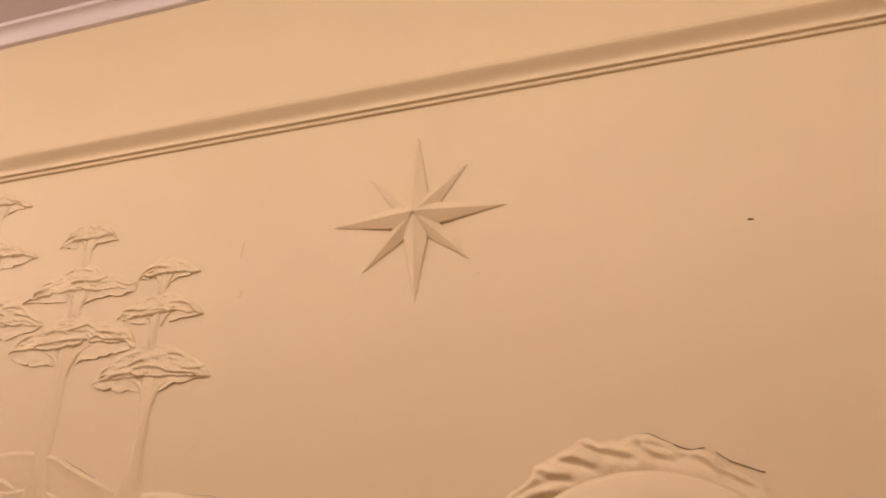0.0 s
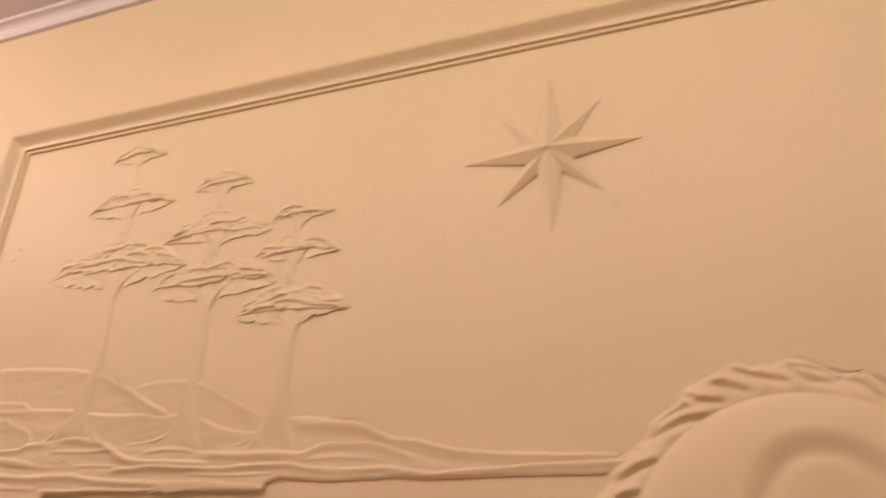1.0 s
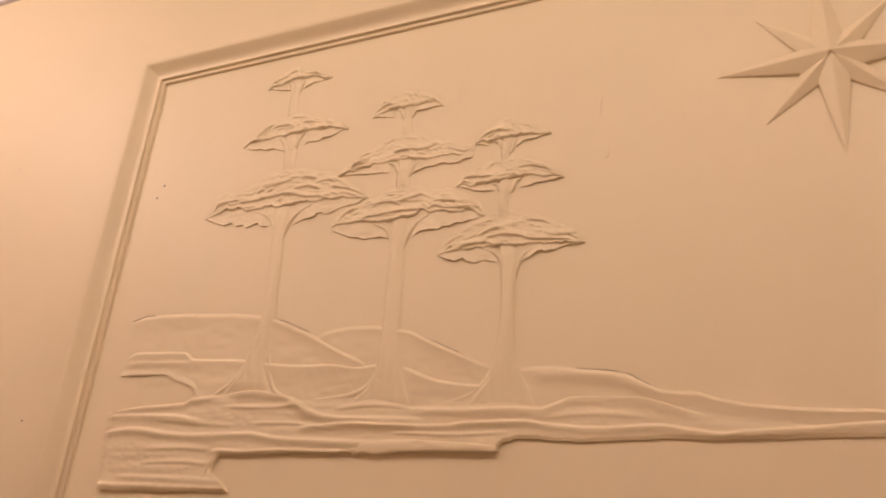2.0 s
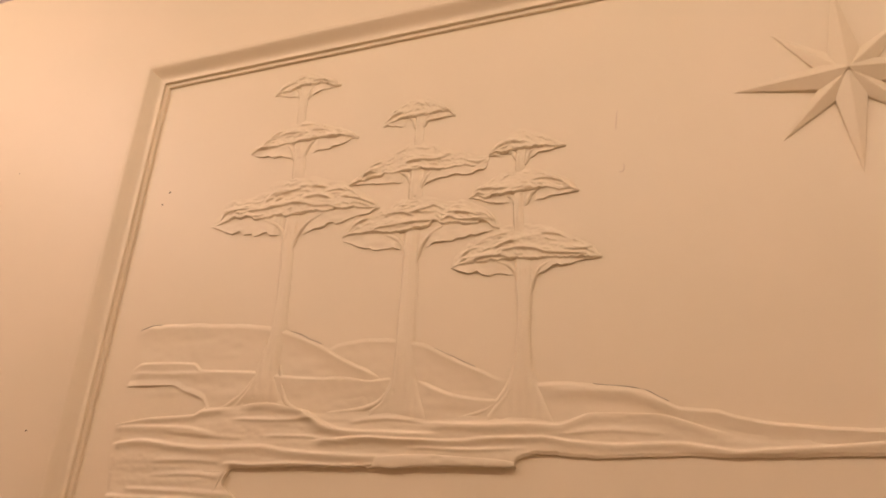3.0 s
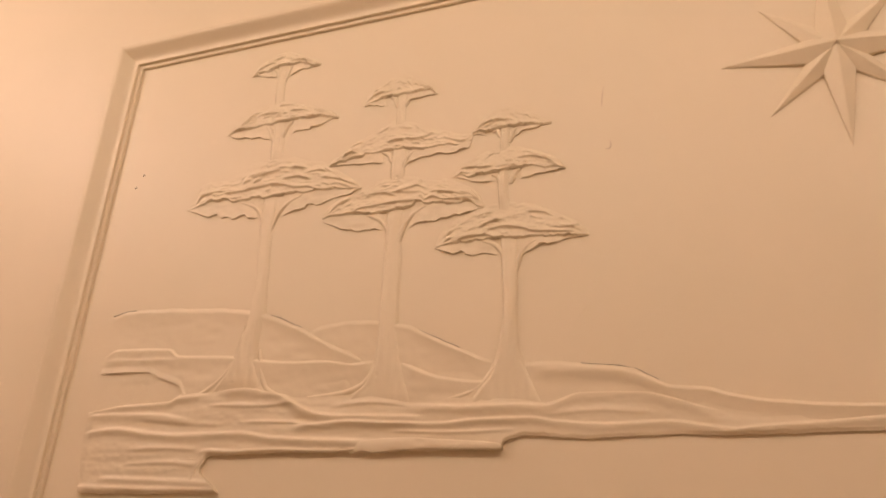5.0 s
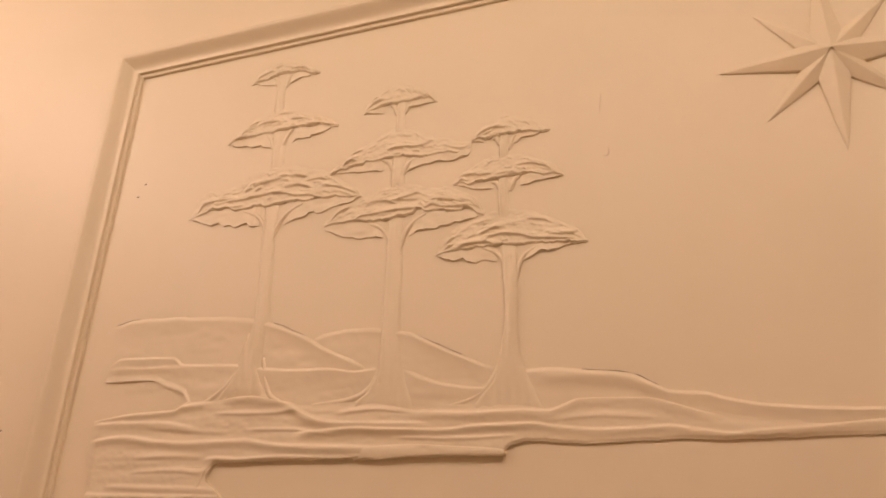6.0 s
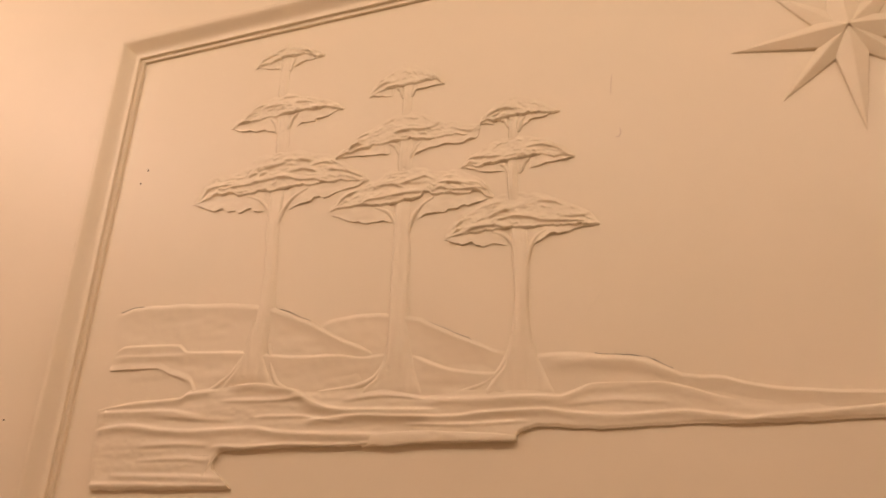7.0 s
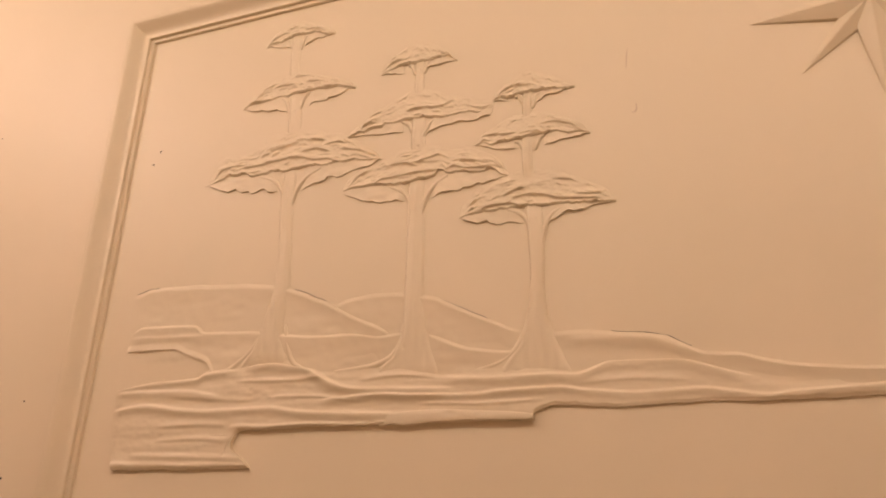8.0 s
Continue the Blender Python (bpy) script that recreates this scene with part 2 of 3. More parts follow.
top_right = lambda x: curve(x, (1.29, 1.720), (1.315, 1.723), (1.386, 1.722), (1.449, 1.713), (1.546, 1.700), (1.581, 1.682), (1.626, 1.661), (1.693, 1.655), (1.736, 1.641), (1.84, 1.622), (1.901, 1.617), (2.006, 1.612), (2.2, 1.608)) + 0.001 * grain(x * 40, 0, 8)
X, Z, H = hill(1.29, 2.2, top_right, lambda x: 1.565 + 0 * x, 0.0115, 5, 200, 40)
H = H + ridge(X, Z, 0.005, 0.010, 0.018, (1.33, 1.700), (1.511, 1.692), (1.62, 1.658))
relief("hill", [(X, Z, H)], land)

top_ground = lambda x: curve(x, (0.12, 1.645), (0.248, 1.660), (0.376, 1.665), (0.41, 1.678), (0.50, 1.684), (0.60, 1.690), (0.70, 1.673), (0.80, 1.662), (0.90, 1.664), (1.07, 1.640), (1.145, 1.648), (1.30, 1.640), (1.362, 1.632), (1.437, 1.650), (1.568, 1.646), (1.69, 1.612), (1.80, 1.590), (2.0, 1.590), (2.2, 1.592))
under_ground = lambda x: curve(x, (0.12, 1.438), (0.34, 1.438), (0.470, 1.440), (0.486, 1.462), (0.497, 1.495), (0.512, 1.517), (0.530, 1.527), (0.60, 1.530), (0.75, 1.533), (0.935, 1.533), (1.262, 1.536), (1.272, 1.548), (1.32, 1.561), (1.455, 1.555), (1.62, 1.560), (1.747, 1.556), (2.0, 1.560), (2.2, 1.560)) + 0.0022 * grain(x * 30, 2, 9) + 0.0012 * grain(x * 95, 2, 10)
X, Z, v = field(0.115, 2.2, top_ground, under_ground, 760, 72)
H = 0.0095 + 0.002 * step(0, 0.02, top_ground(X) - Z) + 0.002 * step(0.05, 0.0, Z - under_ground(X)) - 0.0040 * step(0.007, 0.0, Z - under_ground(X))
for args in (
    (0.0030, 0.0080, 0.0050, (0.26, 1.543), (0.40, 1.545), (0.50, 1.540)),
    (0.0030, 0.0080, 0.0050, (0.26, 1.508), (0.40, 1.510), (0.52, 1.502)),
    (0.0034, 0.0060, 0.0120, (0.18, 1.472), (0.36, 1.468), (0.54, 1.462)),
    (0.0030, 0.0050, 0.0100, (0.08, 1.452), (0.30, 1.449), (0.54, 1.446)),
    (0.0060, 0.0040, 0.0150, (0.08, 1.640), (0.248, 1.655), (0.376, 1.660), (0.41, 1.672), (0.50, 1.676)),
    (0.0046, 0.0040, 0.0176, (0.10, 1.631), (0.197, 1.634), (0.348, 1.630), (0.46, 1.615)),
    (0.0063, 0.0048, 0.0176, (0.10, 1.586), (0.226, 1.596), (0.341, 1.582), (0.431, 1.577), (0.601, 1.579), (0.685, 1.567), (0.781, 1.560), (0.95, 1.555)),
    (0.0085, 0.0050, 0.0230, (0.52, 1.684), (0.599, 1.688), (0.651, 1.681), (0.701, 1.670), (0.77, 1.635), (0.82, 1.618), (0.866, 1.613), (0.926, 1.611), (1.09, 1.606)),
    (0.0063, 0.0040, 0.0154, (0.74, 1.592), (0.898, 1.599), (0.986, 1.594), (1.127, 1.590), (1.208, 1.596), (1.325, 1.597), (1.387, 1.588), (1.495, 1.580), (1.611, 1.583), (1.676, 1.574), (1.74, 1.565), (1.782, 1.569), (1.885, 1.574), (2.0, 1.582), (2.25, 1.585)),
    (0.0054, 0.0048, 0.0198, (1.04, 1.631), (1.207, 1.625), (1.299, 1.626), (1.362, 1.622), (1.40, 1.633), (1.437, 1.647), (1.486, 1.648), (1.568, 1.644), (1.625, 1.629), (1.72, 1.602)),
    (0.0046, 0.0040, 0.0110, (0.48, 1.535), (0.526, 1.538), (0.593, 1.534), (0.69, 1.538), (0.845, 1.534), (0.95, 1.536)),
    (0.0031, 0.0090, 0.0055, (0.30, 1.618), (0.40, 1.610), (0.55, 1.601)),
    (0.0031, 0.0090, 0.0066, (1.36, 1.606), (1.47, 1.612), (1.60, 1.604)),
    (0.0031, 0.0072, 0.0055, (0.50, 1.650), (0.66, 1.645), (0.78, 1.652)),
    (0.0031, 0.0072, 0.0055, (0.84, 1.638), (0.95, 1.644), (1.06, 1.634)),
    (0.0024, 0.0048, 0.0055, (0.60, 1.606), (0.72, 1.604), (0.86, 1.588)),
    (0.0024, 0.0040, 0.0055, (1.0, 1.576), (1.15, 1.571), (1.30, 1.574)),
):
    H = H + ridge(X, Z, 1.32 * args[0], args[1], 0.72 * args[2], *args[3:])
H = H + 0.0016 * grain(X * 6, Z * 55, 6) + 0.0005 * grain(X * 18, Z * 120, 12) + 0.0005 * grain(X * 70, Z * 110, 7)
X = X + 0.026 * step(1.57, 1.44, Z) * step(0.32, 0.115, X)
H = H * (1 - 0.30 * step(1.27, 1.45, X)) * (0.45 + 0.55 * step(0.115, 0.15, X))
relief("ground", [(X, Z, H)], land)

# the plank-like ledge at the ground's lower edge
X, Z, v = field(0.905, 1.268, lambda x: curve(x, (0.90, 1.546), (0.93, 1.554), (0.989, 1.560), (1.046, 1.561), (1.129, 1.556), (1.249, 1.547), (1.27, 1.543)),
                lambda x: curve(x, (0.90, 1.529), (0.935, 1.532), (0.965, 1.529), (1.02, 1.533), (1.113, 1.535), (1.27, 1.533)) + 0.001 * grain(x * 60, 1, 4), 120, 14)
H = 0.0185 + 0.0025 * np.sin(np.clip(v, 0, 1) * math.pi) ** 0.5 + 0.0012 * grain(X * 30, Z * 90, 5) + 0.0008 * grain(X * 40, Z * 40, 3)
H = H * (0.6 + 0.4 * step(0.905, 0.95, X))
relief("ledge", [(X, Z, H)], land)

# the lip of ground that juts out at the lower step
zz = np.linspace(1.438, 1.518, 48)[None, :]
hi = curve(zz, (1.438, 0.563), (1.446, 0.556), (1.464, 0.534), (1.486, 0.506), (1.496, 0.503), (1.506, 0.507), (1.518, 0.516)) + 0.001 * grain(zz * 150, 0, 2)
u = np.linspace(0, 1, 60)[:, None]
X, Z = 0.350 + (hi - 0.350) * u, zz + 0 * u
Z = Z + 0.0012 * grain(X * 25, 0, 6) * (1 - (Z - 1.438) / 0.1)
H = 0.0112 + ridge(X, Z, 0.003, 0.006, 0.012, (0.30, 1.470), (0.42, 1.468), (0.60, 1.460)) + ridge(X, Z, 0.003, 0.005, 0.010, (0.30, 1.449), (0.45, 1.447), (0.62, 1.445))
H = (H + 0.0010 * grain(X * 9, Z * 60, 8)) * (0.30 + 0.78 * step(0.0, 0.42, u)) * (1 - 0.4 * step(1.445, 1.438, Z))
relief("ground", [(X, Z, H)], land)


# ---- trees ----
def lip(X, Z, a, up, down, *pts):
    """The lower edge of a leaf clump: a gentle slope above the line, a sharp drop below it, fading at both ends."""
    d = Z - curve(X, *pts)
    e = min(0.022, 0.35 * (pts[-1][0] - pts[0][0]))
    fade = step(pts[0][0] - 0.3 * e, pts[0][0] + e, X) * (1 - step(pts[-1][0] - e, pts[-1][0] + 0.3 * e, X))
    return a * fade * np.exp(-(d / np.where(d > 0, up, down)) ** 2)


def crown(top, rim, low_left, low_right, folds, seed):
    """An umbrella of foliage seen from below: a domed front with an uneven drooping rim and folded leaf clumps, and the thin far rim under it."""
    x0, x1 = rim[0][0], rim[-1][0]
    X = np.repeat(np.linspace(x0, x1, 320)[:, None], 90, 1)
    v = np.linspace(0, 1, 90)[None, :]
    x = X[:, :1]
    u = 2 * (x - x0) / (x1 - x0) - 1
    inside = 1 - u ** 6
    rim_at = lambda p: curve(p, *rim)
    top_at = lambda p: curve(p, *top)
    zr = rim_at(x) + (0.0028 * grain(x * 75, 0, seed + 1) + 0.0014 * grain(x * 170, 0, seed + 9)) * inside
    zt = np.maximum(top_at(x) + (0.0040 * np.abs(grain(x * 40, 3, seed)) + 0.0014 * grain(x * 110, 5, seed)) * inside, zr + 0.003)
    Z = zr + (zt - zr) * v
    d = Z - zr
    size = min(1.0, (x1 - x0) / 0.42)
    H = 0.0026 + (0.0068 + 0.0030 * grain(x * 20, 8, seed)) * np.exp(-d / 0.034) + 0.0036 * np.exp(-(d / 0.008) ** 2) * (0.8 + 0.8 * grain(x * 44, 8, seed))
    for fold in folds:
        H = H + lip(X, Z, 0.0074, 0.011, 0.0030, *fold)
    rng = random.Random(seed)
    for k in range(int((x1 - x0) * 150)):
        f, p = rng.uniform(0.12, 0.92), rng.uniform(x0 + 0.015, x1 - 0.015)
        w = rng.uniform(0.009, 0.026) * (0.5 + 0.5 * size)
        line = []
        for q in (-1, -0.3, 0.4, 1):
            t = min(max(p + q * w, x0), x1)
            line.append((p + q * w, float(rim_at(t) * (1 - f) + top_at(t) * f) + rng.uniform(-0.0025, 0.0025)))
        H = H + lip(X, Z, rng.uniform(0.0008, 0.0036), rng.uniform(0.0045, 0.008), 0.0026, *line)
    warp = grain(X * 17, Z * 9, seed + 3)
    H = H + 0.0020 * grain(X * 34 + warp, Z * 70, seed + 6) + 0.0008 * grain(X * 110, Z * 150, seed + 8)
    H = H * (0.50 + 0.50 * step(0.0, 0.0045, d)) * (0.25 + 0.75 * inside ** 0.5)
    front = (X, Z, np.maximum(H * (1 - 0.65 * v ** 5), 0.0010))
    sheets = []
    for low in (low_left, low_right):
        xs = np.repeat(np.linspace(low[0][0], low[-1][0], 120)[:, None], 26, 1)
        w = np.linspace(0, 1, 26)[None, :]
        hi = rim_at(xs[:, :1]) + 0.006
        lo = np.minimum(curve(xs[:, :1], *low) + 0.0022 * grain(xs[:, :1] * 90, 1, seed + 10) + 0.0012 * grain(xs[:, :1] * 190, 1, seed + 11), hi - 0.004)
        inner = low[-1][0] if low is low_left else low[0][0]
        zs = lo + (hi - lo) * w
        g = zs - lo
        hs = 0.0040 + (0.0022 + 0.0022 * grain(xs * 34, 4, seed + 5)) * np.exp(-g / 0.012) + 0.0010 * grain(xs * 45, zs * 80, seed + 8) + 0.0013 * grain(xs * 18, zs * 30, seed + 7)
        near = step(0.0, 0.02, xs - x0) * step(0.0, 0.02, x1 - xs)
        sheets.append((xs, zs, np.maximum(hs * (0.35 + 0.65 * near) * step(-0.002, 0.022, np.abs(xs - inner)), 0.0010)))
    return front, sheets


def trunk_sheet(z0, z1, left, right, height, seed):
    """A trunk in low relief between two edge lines, soft at its sides, with a few pits along it."""
    zz = np.linspace(0, 1, 200)[:, None] ** 1.3 * (z1 - z0) + z0
    q = np.linspace(-1, 1, 41)[None, :]
    q = np.sign(q) * np.abs(q) ** 0.8
    lo, hi = curve(zz, *left), curve(zz, *right)
    lo, hi = lo - 0.003 * step(1.88, 1.80, zz) + 0.0014 * grain(zz * 30, 0, seed), hi - 0.003 + 0.0014 * grain(zz * 30, 4, seed)
    X = (lo + hi) / 2 + (hi - lo) / 2 * q
    Z = zz + 0 * q
    wide = np.clip((hi - lo) / 0.05, 1, 4)
    H = curve(zz, *height) * (1 - np.abs(q) ** (2.6 * wide ** 0.55)) ** 1.1
    H = H + 0.0011 * grain(X * 90, Z * 16, seed) + 0.0034 * np.exp(-((q + 0.74) / 0.17 * wide ** 0.5) ** 2) - 0.0016 * q * (1 - q ** 4) + 0.0009 * np.exp(-((q - 0.78) / 0.12) ** 2)
    H = H - 0.0016 * np.exp(-((q - 0.25) / 0.30) ** 2) * step(2.0, 1.75, zz)
    pit = np.clip(grain(X * 90, Z * 45, seed + 3) - 0.72, 0, 1) * 0.006
    H = H * (0.2 + 0.8 * step(z0, z0 + 0.050, zz)) * (1 - 0.45 * step(z1 - 0.035, z1, zz))
    return X, Z, np.maximum(H - pit * (1 - q * q), 0.0008)


def tree(label, trunk_shape, crowns, roots, seed):
    thing = tagged(new("tree_relief"), label, "tree", group="relief trees on the wall")
    z0, left, right, height = trunk_shape
    spans, base = [], z0
    for top, rim, low_left, low_right, folds, tx in reversed(crowns):
        spans.append((base, float(curve(tx, *rim)) + 0.002))
        base = float(curve(tx, *top)) - 0.026
    relief("trunk", [trunk_sheet(a, b, left, right, height, seed) for a, b in spans], thing)
    for i, (top, rim, low_left, low_right, folds, tx) in enumerate(crowns):
        front, back = crown(top, rim, low_left, low_right, folds, seed + 20 * i)
        foliage = relief("crown", [front], thing)
        for sheet in back:
            relief("underside", [sheet], foliage)
        w = (rim[-1][0] - rim[0][0]) * (0.15 if i == 2 else 0.08)
        for sgn, low in ((-1, low_left[-1][1]), (1, low_right[0][1])):
            far = tx + sgn * (0.014 + w)
            edge = float(curve(far, *rim)) - 0.003
            drop, tall = (0.045, 0.0078) if i == 2 else (0.012, 0.0058)
            relief("branch", [ribbon([(tx + sgn * 0.012, low - drop, 0.0035), (tx + sgn * (0.014 + w * 0.12), low, 0.0060), (tx + sgn * (0.014 + w * 0.45), (low + edge) / 2 + 0.006, 0.0060), (far, edge, 0.0040)],
                                     ((0, 0.003), (0.35, tall), (1, 0.0050)), 40, 11)], thing)
    for pts, h in roots:
        relief("root", [ribbon([(x, z, half) for x, z, half in pts], [(f, 0.60 * tall) for f, tall in h], 70, 17, 2.0, 1.2)], thing)
    return thing


RISE = ((1.60, 0.0080), (1.68, 0.0110), (1.76, 0.0150), (1.85, 0.0142), (1.93, 0.0105), (2.0, 0.0088), (2.15, 0.0075), (2.7, 0.0052))
tree("low plaster relief of a flat-topped tree, three tiers, beside the moulding",
     (1.665, ((1.665, 0.455), (1.680, 0.478), (1.700, 0.504), (1.730, 0.532), (1.780, 0.555), (1.823, 0.564), (1.885, 0.575), (1.965, 0.577), (2.153, 0.565), (2.40, 0.562), (2.58, 0.547), (2.69, 0.547)),
      ((1.665, 0.700), (1.680, 0.668), (1.700, 0.650), (1.735, 0.634), (1.775, 0.624), (1.82, 0.624), (1.885, 0.628), (1.965, 0.622), (2.15, 0.612), (2.40, 0.608), (2.58, 0.584), (2.69, 0.585)), RISE),
     [(((0.453, 2.671), (0.479, 2.701), (0.507, 2.716), (0.529, 2.730), (0.575, 2.732), (0.607, 2.717), (0.638, 2.697), (0.669, 2.682), (0.686, 2.668)),
         ((0.460, 2.663), (0.479, 2.669), (0.509, 2.669), (0.534, 2.676), (0.557, 2.682), (0.577, 2.682), (0.603, 2.678), (0.618, 2.679), (0.646, 2.671), (0.678, 2.659), (0.692, 2.659)),
         ((0.453, 2.669), (0.491, 2.658), (0.523, 2.648), (0.551, 2.646)), ((0.583, 2.643), (0.615, 2.651), (0.633, 2.657), (0.662, 2.657), (0.686, 2.664)),
         [((0.470, 2.676), (0.504, 2.691), (0.528, 2.697), (0.544, 2.697)), ((0.587, 2.694), (0.623, 2.690), (0.663, 2.677))], 0.566),
      (((0.399, 2.466), (0.416, 2.485), (0.451, 2.490), (0.468, 2.511), (0.488, 2.533), (0.512, 2.542), (0.579, 2.549), (0.669, 2.518), (0.727, 2.496), (0.756, 2.481), (0.768, 2.467)),
         ((0.406, 2.460), (0.431, 2.469), (0.460, 2.470), (0.489, 2.472), (0.518, 2.473), (0.553, 2.474), (0.575, 2.480), (0.604, 2.479), (0.632, 2.479), (0.660, 2.478), (0.688, 2.473), (0.715, 2.475), (0.744, 2.466), (0.773, 2.459)),
         ((0.400, 2.464), (0.428, 2.451), (0.449, 2.444), (0.468, 2.444), (0.493, 2.436), (0.518, 2.438), (0.539, 2.427), (0.566, 2.424)), ((0.623, 2.431), (0.641, 2.439), (0.665, 2.439), (0.684, 2.437), (0.690, 2.445), (0.714, 2.445), (0.731, 2.453), (0.768, 2.463)),
         [((0.447, 2.476), (0.481, 2.511), (0.509, 2.526)), ((0.501, 2.511), (0.549, 2.512), (0.588, 2.509)), ((0.565, 2.538), (0.623, 2.533)), ((0.611, 2.512), (0.674, 2.504))], 0.580),
      (((0.305, 2.230), (0.323, 2.257), (0.348, 2.302), (0.373, 2.309), (0.426, 2.307), (0.477, 2.327), (0.512, 2.350), (0.576, 2.362), (0.613, 2.361), (0.700, 2.329), (0.745, 2.318), (0.802, 2.278), (0.851, 2.241), (0.861, 2.227)),
         ((0.313, 2.223), (0.345, 2.230), (0.373, 2.239), (0.391, 2.245), (0.411, 2.239), (0.430, 2.244), (0.470, 2.227), (0.516, 2.233), (0.544, 2.237), (0.569, 2.230), (0.626, 2.234), (0.666, 2.235), (0.690, 2.229), (0.737, 2.234), (0.765, 2.228), (0.785, 2.232), (0.812, 2.223), (0.866, 2.220)),
         ((0.305, 2.226), (0.337, 2.215), (0.363, 2.204), (0.388, 2.194), (0.412, 2.198), (0.439, 2.187), (0.456, 2.187), (0.469, 2.178), (0.509, 2.186), (0.523, 2.175), (0.553, 2.175)), ((0.626, 2.167), (0.650, 2.176), (0.673, 2.181), (0.699, 2.183), (0.711, 2.195), (0.737, 2.188), (0.767, 2.196), (0.800, 2.205), (0.834, 2.207), (0.861, 2.222)),
         [((0.434, 2.263), (0.491, 2.262), (0.528, 2.267), (0.574, 2.271), (0.620, 2.266), (0.667, 2.251), (0.703, 2.249), (0.740, 2.235)), ((0.331, 2.238), (0.356, 2.264), (0.384, 2.270), (0.436, 2.271)), ((0.487, 2.290), (0.518, 2.298)), ((0.521, 2.286), (0.550, 2.295)), ((0.522, 2.304), (0.577, 2.313), (0.617, 2.317)), ((0.635, 2.320), (0.696, 2.312)), ((0.682, 2.295), (0.724, 2.297), (0.767, 2.290)), ((0.614, 2.283), (0.663, 2.287), (0.713, 2.272)), ((0.745, 2.271), (0.798, 2.259), (0.858, 2.235))], 0.590)],
     [([(0.385, 1.668, 0.0060), (0.409, 1.678, 0.0090), (0.454, 1.679, 0.0105), (0.494, 1.699, 0.0105), (0.532, 1.732, 0.0105), (0.556, 1.782, 0.0090), (0.568, 1.86, 0.0045)], ((0, 0.008), (0.5, 0.0138), (1, 0.010))),
      ([(0.622, 1.79, 0.0060), (0.636, 1.735, 0.0090), (0.657, 1.69, 0.0105), (0.70, 1.668, 0.0060)], ((0, 0.011), (0.5, 0.0140), (1, 0.009))),
      ([(0.50, 1.652, 0.0060), (0.525, 1.69, 0.0090), (0.552, 1.73, 0.0090), (0.575, 1.79, 0.0045)], ((0, 0.009), (0.5, 0.0138), (1, 0.009)))], 11)
